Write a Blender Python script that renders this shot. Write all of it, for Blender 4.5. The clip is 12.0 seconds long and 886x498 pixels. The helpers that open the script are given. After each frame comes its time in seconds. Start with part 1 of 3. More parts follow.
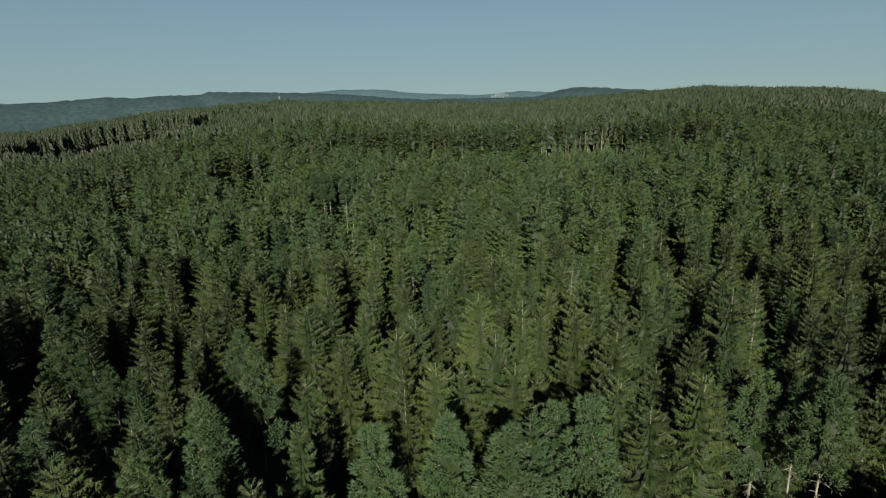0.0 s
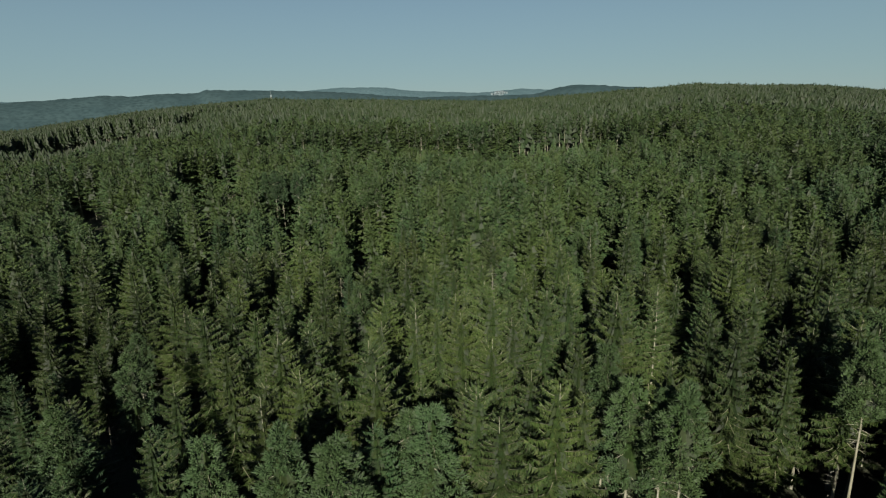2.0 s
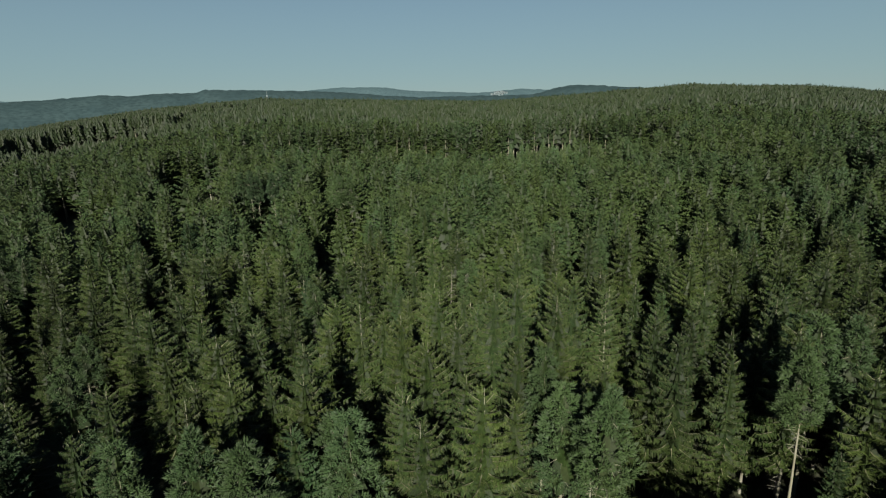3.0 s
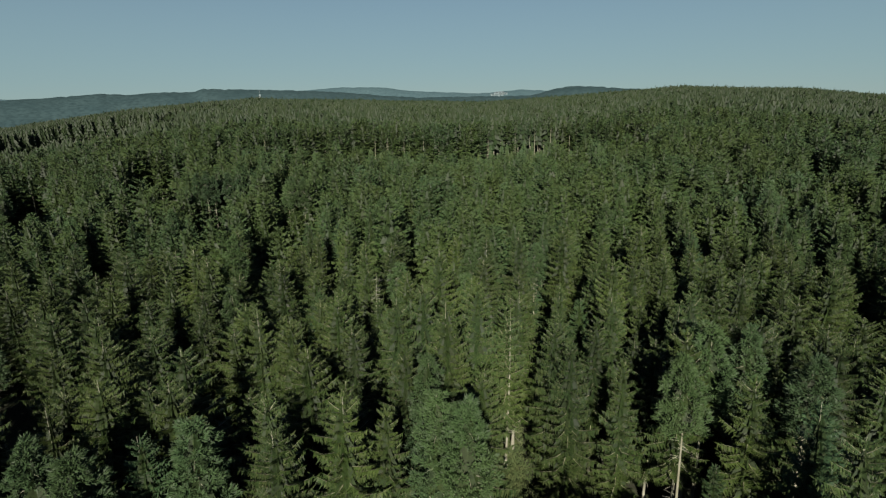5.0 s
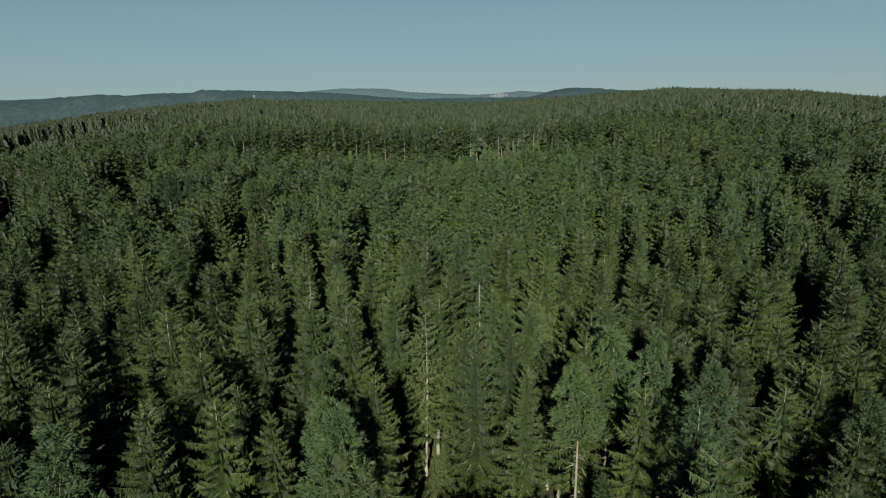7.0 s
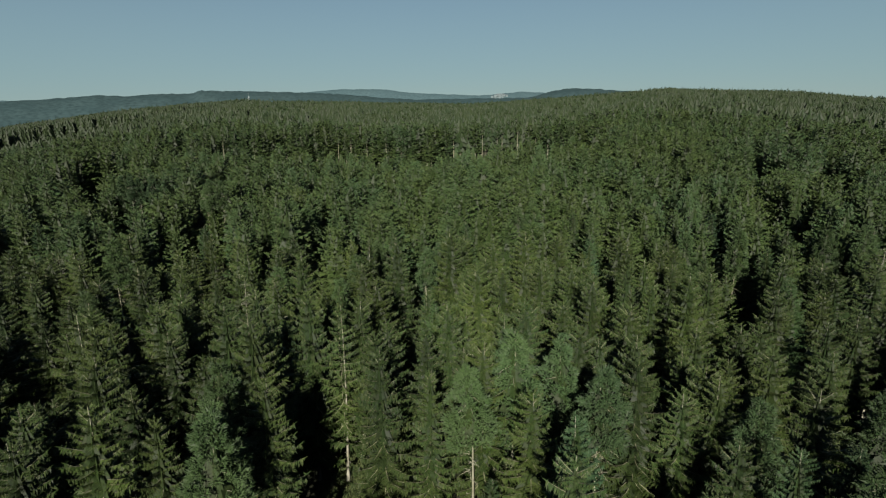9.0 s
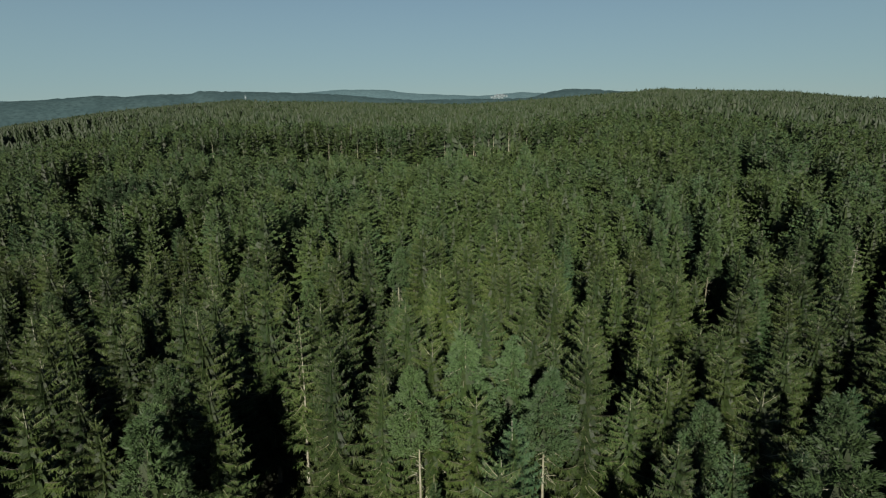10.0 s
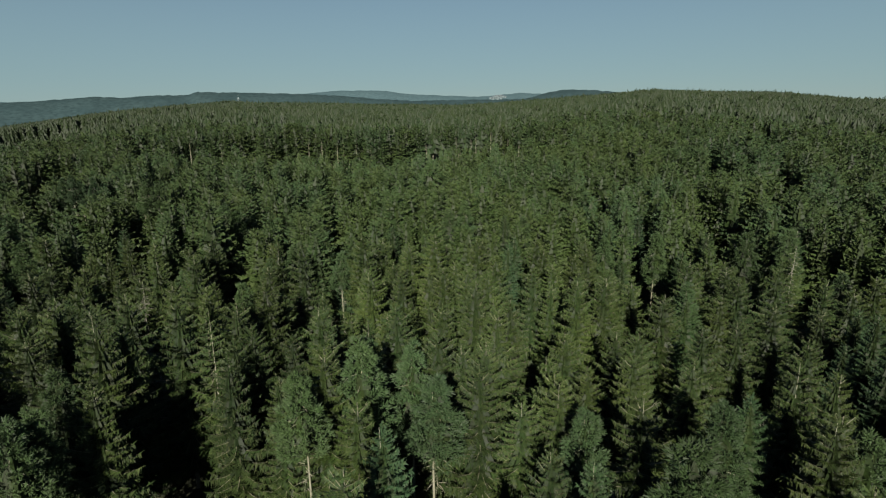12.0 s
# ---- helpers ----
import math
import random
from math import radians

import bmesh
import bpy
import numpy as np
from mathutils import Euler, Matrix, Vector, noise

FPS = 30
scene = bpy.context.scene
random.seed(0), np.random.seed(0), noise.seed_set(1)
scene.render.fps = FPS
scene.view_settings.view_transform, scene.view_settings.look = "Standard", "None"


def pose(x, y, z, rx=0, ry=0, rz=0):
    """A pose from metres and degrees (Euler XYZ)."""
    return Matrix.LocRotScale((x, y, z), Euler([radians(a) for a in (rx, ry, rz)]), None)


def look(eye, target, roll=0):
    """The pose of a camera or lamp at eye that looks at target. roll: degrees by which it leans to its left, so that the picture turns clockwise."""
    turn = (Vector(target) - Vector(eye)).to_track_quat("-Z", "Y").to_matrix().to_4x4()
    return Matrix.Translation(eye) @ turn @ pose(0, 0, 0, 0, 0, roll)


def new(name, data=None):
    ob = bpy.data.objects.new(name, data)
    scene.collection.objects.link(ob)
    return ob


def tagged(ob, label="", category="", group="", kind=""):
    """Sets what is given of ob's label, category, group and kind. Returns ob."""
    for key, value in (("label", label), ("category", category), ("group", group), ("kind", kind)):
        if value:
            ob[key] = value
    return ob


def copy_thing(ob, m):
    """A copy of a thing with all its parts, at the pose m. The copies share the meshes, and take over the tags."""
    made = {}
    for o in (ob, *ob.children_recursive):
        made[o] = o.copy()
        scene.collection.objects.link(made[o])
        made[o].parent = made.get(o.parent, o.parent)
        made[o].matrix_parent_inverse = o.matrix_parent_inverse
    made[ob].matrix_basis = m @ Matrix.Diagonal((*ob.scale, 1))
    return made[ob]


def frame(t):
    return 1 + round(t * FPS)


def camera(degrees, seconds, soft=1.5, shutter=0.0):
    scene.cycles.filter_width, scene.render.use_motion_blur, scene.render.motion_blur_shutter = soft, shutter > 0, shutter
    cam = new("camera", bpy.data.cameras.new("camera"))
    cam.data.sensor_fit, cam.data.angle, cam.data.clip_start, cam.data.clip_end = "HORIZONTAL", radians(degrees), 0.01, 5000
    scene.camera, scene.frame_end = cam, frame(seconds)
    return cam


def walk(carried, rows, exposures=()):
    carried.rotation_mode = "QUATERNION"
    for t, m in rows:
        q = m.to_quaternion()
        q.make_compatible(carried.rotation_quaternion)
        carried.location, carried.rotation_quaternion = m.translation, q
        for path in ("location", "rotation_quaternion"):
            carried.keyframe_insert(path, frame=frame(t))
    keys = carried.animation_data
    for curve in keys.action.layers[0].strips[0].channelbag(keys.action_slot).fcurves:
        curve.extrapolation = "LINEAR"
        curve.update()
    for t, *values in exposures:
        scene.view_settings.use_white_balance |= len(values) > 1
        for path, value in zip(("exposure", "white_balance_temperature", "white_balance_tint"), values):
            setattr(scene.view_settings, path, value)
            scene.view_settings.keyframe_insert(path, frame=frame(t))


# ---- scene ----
cam = camera(75.0, 12.0, soft=1.25)
METRES, EYE, TILT, LEAN, TURN = 80.0, 55.0, -4.0, 0.0, 0.0
ROWS = [
    (0.0, 0.0, 0.0, 0.0, -0.22, -10.27, 1.22),
    (0.5, 0.0454, 0.0031, 0.0012, -0.16, -10.33, 1.24),
    (1.0, 0.0959, 0.0073, 0.002, -0.09, -10.4, 1.26),
    (1.5, 0.143, 0.0113, 0.0027, -0.03, -10.44, 1.26),
    (2.0, 0.194, 0.0158, 0.0031, 0.03, -10.48, 1.28),
    (2.5, 0.2409, 0.0198, 0.0034, 0.07, -10.5, 1.26),
    (3.0, 0.2914, 0.0241, 0.0033, 0.15, -10.48, 1.21),
    (5.0, 0.4674, 0.0387, 0.0051, 0.39, -10.44, 0.88),
    (5.5, 0.5057, 0.0419, 0.0053, 0.46, -10.41, 0.84),
    (6.0, 0.5457, 0.0454, 0.0053, 0.51, -10.38, 0.78),
    (6.5, 0.5818, 0.0485, 0.005, 0.56, -10.35, 0.75),
    (7.0, 0.6208, 0.052, 0.0046, 0.62, -10.32, 0.75),
    (9.0, 0.771, 0.0646, 0.0041, 0.89, -10.25, 0.73),
    (9.5, 0.8067, 0.0679, 0.0041, 0.92, -10.25, 0.73),
    (10.0, 0.8453, 0.0714, 0.0038, 0.97, -10.21, 0.73),
    (10.5, 0.8809, 0.0748, 0.0037, 0.99, -10.19, 0.73),
    (11.0, 0.9198, 0.0784, 0.0036, 1.04, -10.16, 0.73),
    (11.5, 0.9563, 0.0821, 0.0035, 1.07, -10.13, 0.75),
    (12.0, 0.9962, 0.0864, 0.0036, 1.09, -10.13, 0.75),
]
walk(cam, [(t, pose(0, 0, EYE, TILT, LEAN, TURN) @ pose(METRES * x, METRES * y, METRES * z, 90 + pitch, roll, yaw)) for t, x, y, z, yaw, pitch, roll in ROWS])

# ---- world, sun, exposure ----
SUN_EL, SUN_AZ = 24.5, 183.6          # the sun stands behind the flight, a little to its left
world = bpy.data.worlds.new("world")
scene.world = world
world.use_nodes = True
wn, wl = world.node_tree.nodes, world.node_tree.links
sky = wn.new("ShaderNodeTexSky")
sky.sky_type, sky.sun_disc = "NISHITA", False
sky.sun_elevation, sky.sun_rotation = radians(SUN_EL), radians(SUN_AZ)
sky.altitude, sky.air_density, sky.dust_density, sky.ozone_density = 2500, 1.0, 0.0, 3.0
haze = wn.new("ShaderNodeMix")       # thin high haze evens out the blue
haze.data_type = "RGBA"
up = wn.new("ShaderNodeTexCoord")
height = wn.new("ShaderNodeSeparateXYZ")
thin_air = wn.new("ShaderNodeMapRange")  # it lies low and thins out overhead
thin_air.interpolation_type = "SMOOTHSTEP"
thin_air.inputs[1].default_value, thin_air.inputs[2].default_value = 0.0, 0.42
thin_air.inputs[3].default_value, thin_air.inputs[4].default_value = 0.78, 0.05
wl.new(up.outputs["Generated"], height.inputs[0])
wl.new(height.outputs[2], thin_air.inputs[0])
wl.new(thin_air.outputs[0], haze.inputs[0])
haze.inputs[7].default_value = (4.5, 6.8, 7.0, 1)
wl.new(sky.outputs[0], haze.inputs[6])
wl.new(haze.outputs[2], wn["Background"].inputs[0])
wn["Background"].inputs[1].default_value = 0.0242
sun_data = bpy.data.lights.new("sun", "SUN")
sun_data.energy, sun_data.angle, sun_data.color = 5.0, radians(0.5), (1.0, 0.94, 0.80)
sun = new("sun", sun_data)
a, e = radians(SUN_AZ), radians(SUN_EL)
sun.matrix_world = look((0, 0, 200), (-math.sin(a) * math.cos(e), -math.cos(a) * math.cos(e), 200 - math.sin(e)))
scene.view_settings.exposure = 1.18

# ---- materials ----


def material(name):
    m = bpy.data.materials.new(name)
    m.use_nodes = True
    n, l = m.node_tree.nodes, m.node_tree.links
    return m, n, l, n["Principled BSDF"]


def noise_fac(n, l, scale, detail=3.0, lo=0.35, hi=0.65, stretch=None):
    geo = n.new("ShaderNodeNewGeometry")
    tex = n.new("ShaderNodeTexNoise")
    tex.inputs["Scale"].default_value, tex.inputs["Detail"].default_value = scale, detail
    if stretch:
        mp = n.new("ShaderNodeMapping")
        mp.inputs["Scale"].default_value = stretch
        l.new(geo.outputs["Position"], mp.inputs[0])
        l.new(mp.outputs[0], tex.inputs["Vector"])
    else:
        l.new(geo.outputs["Position"], tex.inputs["Vector"])
    mr = n.new("ShaderNodeMapRange")
    mr.inputs[1].default_value, mr.inputs[2].default_value = lo, hi
    l.new(tex.outputs["Fac"], mr.inputs[0])
    return mr.outputs[0]


def mixed(n, l, fac, a, b):
    mx = n.new("ShaderNodeMix")
    mx.data_type = "RGBA"
    l.new(fac, mx.inputs[0])
    for slot, v in ((6, a), (7, b)):
        if isinstance(v, tuple):
            mx.inputs[slot].default_value = (*v, 1)
        else:
            l.new(v, mx.inputs[slot])
    return mx.outputs[2]


def foliage(name, low, high, cool, tip, far=False, clump=2.5, depth=(0.7, 1.2)):
    """Needles: shade from tree to tree, from branch to branch, and from twig to twig."""
    m, n, l, p = material(name)
    col = mixed(n, l, noise_fac(n, l, 0.11, 2.0, 0.38, 0.62), low, high)
    col = mixed(n, l, noise_fac(n, l, 0.045, 2.0, 0.42, 0.66), col, cool)
    geo = n.new("ShaderNodeNewGeometry")
    mr = n.new("ShaderNodeMapRange")
    mr.inputs[1].default_value, mr.inputs[2].default_value, mr.inputs[4].default_value = 0.55, 1.0, 0.75
    l.new(geo.outputs["Random Per Island"], mr.inputs[0])
    col = mixed(n, l, mr.outputs[0], col, tip)
    fine = noise_fac(n, l, clump, 3.0, 0.36, 0.64)
    lift = n.new("ShaderNodeMapRange")
    lift.inputs[3].default_value, lift.inputs[4].default_value = depth
    l.new(fine, lift.inputs[0])
    shade = n.new("ShaderNodeHueSaturation")
    l.new(lift.outputs[0], shade.inputs["Value"])
    l.new(col, shade.inputs["Color"])
    col = shade.outputs[0]
    if far:
        bump = n.new("ShaderNodeBump")
        bump.inputs["Strength"].default_value, bump.inputs["Distance"].default_value = 0.5, 0.3
        l.new(fine, bump.inputs["Height"])
        l.new(bump.outputs[0], p.inputs["Normal"])
    info = n.new("ShaderNodeObjectInfo")
    hsv = n.new("ShaderNodeHueSaturation")
    ma = n.new("ShaderNodeMapRange")
    ma.inputs[3].default_value, ma.inputs[4].default_value = (0.9, 0.9) if far else (0.69, 1.19)
    l.new(info.outputs["Random"], ma.inputs[0])
    l.new(ma.outputs[0], hsv.inputs["Value"])
    l.new(col, hsv.inputs["Color"])
    l.new(hsv.outputs[0], p.inputs["Base Color"])
    p.inputs["Roughness"].default_value = 0.62
    p.inputs["Diffuse Roughness"].default_value = 1.0
    p.inputs["Specular IOR Level"].default_value = 0.22
    return m


def bark(name, a, b, c, rough=0.9):
    m, n, l, p = material(name)
    col = mixed(n, l, noise_fac(n, l, 3.0, 4.0, 0.35, 0.65, (1, 1, 0.25)), a, b)
    col = mixed(n, l, noise_fac(n, l, 0.4, 3.0, 0.45, 0.7), col, c)
    l.new(col, p.inputs["Base Color"])
    p.inputs["Roughness"].default_value = rough
    bump = n.new("ShaderNodeBump")
    bump.inputs["Strength"].default_value, bump.inputs["Distance"].default_value = 0.6, 0.03
    l.new(noise_fac(n, l, 9.0, 4.0, 0.2, 0.8, (1, 1, 0.2)), bump.inputs["Height"])
    l.new(bump.outputs[0], p.inputs["Normal"])
    return m


SPRUCE = foliage("spruce_needles", (0.0190, 0.0330, 0.0070), (0.0284, 0.0424, 0.0098), (0.0184, 0.0338, 0.0110), (0.0480, 0.0590, 0.0212))
FIR = foliage("fir_needles", (0.0157, 0.0325, 0.0114), (0.0218, 0.0392, 0.0135), (0.0171, 0.0355, 0.0171), (0.0355, 0.0540, 0.0242))
PINE = foliage("pine_needles", (0.0209, 0.0388, 0.0126), (0.0270, 0.0454, 0.0155), (0.0223, 0.0425, 0.0190), (0.0405, 0.0608, 0.0274))
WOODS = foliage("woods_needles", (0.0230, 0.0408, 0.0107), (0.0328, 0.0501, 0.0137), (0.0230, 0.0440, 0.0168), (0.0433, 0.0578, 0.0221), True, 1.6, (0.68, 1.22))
# self-shade of the closed far crowns and faint haze are in this colour
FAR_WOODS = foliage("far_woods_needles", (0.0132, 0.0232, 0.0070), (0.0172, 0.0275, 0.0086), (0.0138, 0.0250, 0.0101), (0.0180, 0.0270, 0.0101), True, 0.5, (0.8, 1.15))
# needles of the crown's heart, darkened to stand for the shade inside
INNER_SHADE = foliage("inner_shade_needles", (0.0100, 0.0187, 0.0043), (0.0137, 0.0226, 0.0056), (0.0100, 0.0193, 0.0062), (0.0179, 0.0246, 0.0087))
BARK_SPRUCE = bark("spruce_bark", (0.10, 0.096, 0.07), (0.165, 0.16, 0.12), (0.225, 0.22, 0.18))
BARK_PINE = bark("pine_bark", (0.1080, 0.1041, 0.0720), (0.1560, 0.1517, 0.1080), (0.1880, 0.1845, 0.1485))
BOUGH = bark("bough_bark", (0.095, 0.093, 0.058), (0.16, 0.155, 0.10), (0.22, 0.21, 0.15))
DEADWOOD = bark("dead_wood", (0.11, 0.107, 0.088), (0.175, 0.17, 0.14), (0.095, 0.092, 0.078))


def ground_material():
    m, n, l, p = material("forest_floor")
    col = mixed(n, l, noise_fac(n, l, 0.35, 5.0, 0.4, 0.62), (0.020, 0.020, 0.009), (0.023, 0.032, 0.010))
    col = mixed(n, l, noise_fac(n, l, 2.2, 5.0, 0.45, 0.68), col, (0.027, 0.028, 0.013))
    l.new(col, p.inputs["Base Color"])
    p.inputs["Roughness"].default_value = 0.95
    bump = n.new("ShaderNodeBump")
    bump.inputs["Distance"].default_value = 0.15
    l.new(noise_fac(n, l, 1.6, 6.0, 0.2, 0.8), bump.inputs["Height"])
    l.new(bump.outputs[0], p.inputs["Normal"])
    return m


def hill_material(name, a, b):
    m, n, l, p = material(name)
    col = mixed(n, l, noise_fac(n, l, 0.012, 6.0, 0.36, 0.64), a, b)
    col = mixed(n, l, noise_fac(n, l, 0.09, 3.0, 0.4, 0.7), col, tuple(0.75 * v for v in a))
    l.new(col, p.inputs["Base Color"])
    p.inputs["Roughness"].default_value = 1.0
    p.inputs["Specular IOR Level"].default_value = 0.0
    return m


FLOOR = ground_material()
# distance haze is mixed into the base colours of both hills
HILL_NEAR = hill_material("haze_tinted_hill", (0.029, 0.050, 0.055), (0.038, 0.062, 0.066))
HILL_FAR = hill_material("haze_tinted_far_hill", (0.062, 0.103, 0.117), (0.073, 0.117, 0.130))

# ---- terrain ----
CX, CY = 43.0, 3.0
RIDGE = 850.0
RIDGE_AZ = [-180, -60, -37, -29.5, -23, -18, 0, 3, 11, 21, 30, 36, 45, 60, 180]
RIDGE_H = [0, 0, 9, 24, 33, 37, 29, 28, 34, 43, 38, 29, 25, 10, 0]
HILL_AZ = [-180, -60, -37, -34, -30.6, -28, -25, -23.2, -22.3, -18, -14, -10, -6, -3, 8, 9.5, 11.2, 13.6, 15.7, 18, 24, 32, 60, 180]
HILL_EL = [0.2, 0.3, 0.53, 0.67, 0.95, 0.89, 1.06, 1.04, 1.31, 1.2, 1.10, 0.88, 0.5, 0.3, 0.3, 0.75, 1.07, 1.07, 0.83, 0.7, 0.2, -0.4, -0.4, -0.2]
FAR_AZ = [-180, -60, -20, -13, -10.3, -6, -3.9, 0.4, 3.1, 7.1, 9, 20, 28, 60, 180]
FAR_EL = [0.3, 0.3, 0.8, 1.1, 1.33, 1.28, 0.94, 0.72, 0.58, 0.88, 0.75, 0.4, -0.4, -0.4, -0.2]
HILL_R, FAR_R = 1900.0, 3200.0


def land(x, y):
    """Height of the ground."""
    x, y = np.asarray(x, float), np.asarray(y, float)
    d = np.hypot(x - CX, y - CY)
    az = np.degrees(np.arctan2(x - CX, y - CY))
    u = np.clip((d - 100) / (RIDGE - 100), 0, 1)
    h = np.interp(az, RIDGE_AZ, RIDGE_H) * (1 - (1 - u) ** 2)
    h = h + 0.5 * np.sin(x * 0.045 + 1.0) * np.cos(y * 0.038) * np.clip(d / 60, 0.3, 1)
    h = h - 90 * np.clip((d - RIDGE - 15) / 500, 0, 1)
    top = 55 + HILL_R * np.tan(np.radians(np.interp(az, HILL_AZ, HILL_EL)))
    low = -60.0
    h = np.maximum(h, low + (top - low) * np.exp(-((d - HILL_R) / 330) ** 2) * (d > 1300))
    top = 55 + FAR_R * np.tan(np.radians(np.interp(az, FAR_AZ, FAR_EL)))
    h = np.maximum(h, low + (top - low) * np.exp(-((d - FAR_R) / 600) ** 2) * (d > 2000))
    return h


def ground_mesh():
    az = np.radians(np.concatenate([np.arange(-45, 45, 0.35), np.arange(45, 315, 5.0)]))
    rad = np.concatenate([[0.0], np.arange(8, 160, 8), np.geomspace(160, 1300, 60), np.geomspace(1340, 4800, 70)])
    A, R = np.meshgrid(az, rad)
    X, Y = CX + R * np.sin(A), CY + R * np.cos(A)
    Z = land(X, Y)
    rng = np.random.default_rng(5)
    Z = Z + np.where(R > 1300, rng.uniform(-1.6, 1.6, R.shape), np.where(R > 20, rng.uniform(-0.12, 0.12, R.shape), 0))
    na, nr = len(az), len(rad)
    i = np.arange(nr - 1)[:, None] * na
    j = np.arange(na)[None, :]
    k = (j + 1) % na
    quads = np.stack([i + j, i + na + j, i + na + k, i + k], -1).reshape(-1, 4)
    me = bpy.data.meshes.new("ground")
    me.from_pydata(np.stack([X, Y, Z], -1).reshape(-1, 3).tolist(), [], quads.tolist())
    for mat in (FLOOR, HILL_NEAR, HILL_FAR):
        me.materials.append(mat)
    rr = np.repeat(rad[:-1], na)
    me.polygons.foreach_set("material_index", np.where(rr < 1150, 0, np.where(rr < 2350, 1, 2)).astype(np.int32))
    me.polygons.foreach_set("use_smooth", np.ones(len(quads), bool))
    me.validate()
    return me


ground = tagged(new("ground", ground_mesh()), "forest floor rolling up to wooded ridges and hazy hills", "ground", kind="structure")

# ---- tree shapes: arrays of corner points and triangles ----


def tri_mesh(name, verts, tris, mats, index=None):
    me = bpy.data.meshes.new(name)
    verts, tris = np.asarray(verts, np.float32), np.asarray(tris, np.int32)
    me.vertices.add(len(verts))
    me.vertices.foreach_set("co", verts.ravel())
    me.loops.add(3 * len(tris))
    me.loops.foreach_set("vertex_index", tris.ravel())
    me.polygons.add(len(tris))
    me.polygons.foreach_set("loop_start", np.arange(0, 3 * len(tris), 3, dtype=np.int32))
    for mat in mats:
        me.materials.append(mat)
    if index is not None:
        me.polygons.foreach_set("material_index", np.asarray(index, np.int32))
    me.update(calc_edges=True)
    me.validate()
    return me


def tube(path, radii, sides):
    """A tapered tube along a path of points."""
    v, f = [], []
    for c, r in zip(path, radii):
        for s in range(sides):
            q = 2 * math.pi * s / sides
            v.append((c[0] + r * math.cos(q), c[1] + r * math.sin(q), c[2]))
    for i in range(len(path) - 1):
        for s in range(sides):
            a, b = i * sides + s, i * sides + (s + 1) % sides
            f += [(a, b, b + sides), (a, b + sides, a + sides)]
    return v, f


def join(pieces):
    vs, fs, o = [], [], 0
    for v, f in pieces:
        vs.append(np.asarray(v, float).reshape(-1, 3))
        fs.append(np.asarray(f, int).reshape(-1, 3) + o)
        o += len(vs[-1])
    return np.concatenate(vs), np.concatenate(fs)


def stem(rng, height, radius, sides, rings, bend):
    zs = np.linspace(0, height, rings)
    bx, by = rng.normal(0, bend, 2)
    path = [(bx * math.sin(2.2 * z / height), by * math.sin(1.7 * z / height), z if i else -0.5) for i, z in enumerate(zs)]
    radii = [radius * (1 - 0.96 * (z / height)) ** 1.05 + 0.008 + (0.1 if i == 0 else 0) for i, z in enumerate(zs)]
    return path, radii, sides


def dead_twigs(rng, count, z0, z1, length):
    """Thin bare branches, each a long three-sided spike that sags."""
    out = []
    for _ in range(count):
        z, q, ln = rng.uniform(z0, z1), rng.uniform(0, 6.283), length * rng.uniform(0.5, 1.1)
        cx, cy = math.cos(q), math.sin(q)
        w = 0.028
        mid = (0.55 * ln * cx, 0.55 * ln * cy, z - 0.10 * ln)
        tip = (ln * cx, ln * cy, z - rng.uniform(0.1, 0.45) * ln)
        v = [(-w * cy, w * cx, z), (w * cy, -w * cx, z), (0, 0, z + 2 * w),
             (mid[0] - w * cy, mid[1] + w * cx, mid[2]), (mid[0] + w * cy, mid[1] - w * cx, mid[2]), (mid[0], mid[1], mid[2] + 1.5 * w), tip]
        f = [(0, 1, 4), (0, 4, 3), (1, 2, 5), (1, 5, 4), (2, 0, 3), (2, 3, 5), (3, 4, 6), (4, 5, 6), (5, 3, 6)]
        out.append((v, f))
    return out


def tiers(rng, height, base, radius, count, points, blunt=0.8, sag=1.0):
    """Ragged skirts of needles, one above the other, that close the crown round the stem."""
    V, span = [], (height - base) / count
    for k in range(count):
        z, u = base + k * span, k / count
        r = radius * (1 - u) ** blunt * (0.75 + 0.25 * min(1, u * 4)) + 0.12
        start = rng.uniform(0, 6.283)
        rim = []
        for i in range(2 * points):
            q = start + math.pi * i / points + rng.normal(0, 0.08)
            rr = r * (rng.uniform(0.85, 1.15) if i % 2 == 0 else rng.uniform(0.38, 0.62))
            rim.append((rr * math.cos(q), rr * math.sin(q), z - sag * (0.25 * rr if i % 2 == 0 else 0.05 * rr) + rng.normal(0, 0.06) * span))
        top = (0, 0, min(height + 0.2, z + span * 1.5 + 0.35 * r))
        for i in range(2 * points):
            V += [top, rim[i], rim[(i + 1) % (2 * points)]]
    return V


def needles(outer, heart):
    """Corner points, triangles, and for each triangle whether it belongs to the heart painted dark as shade."""
    V = np.array(outer + heart)
    return V, np.arange(len(V)).reshape(-1, 3), np.array([0] * (len(outer) // 3) + [1] * (len(heart) // 3))


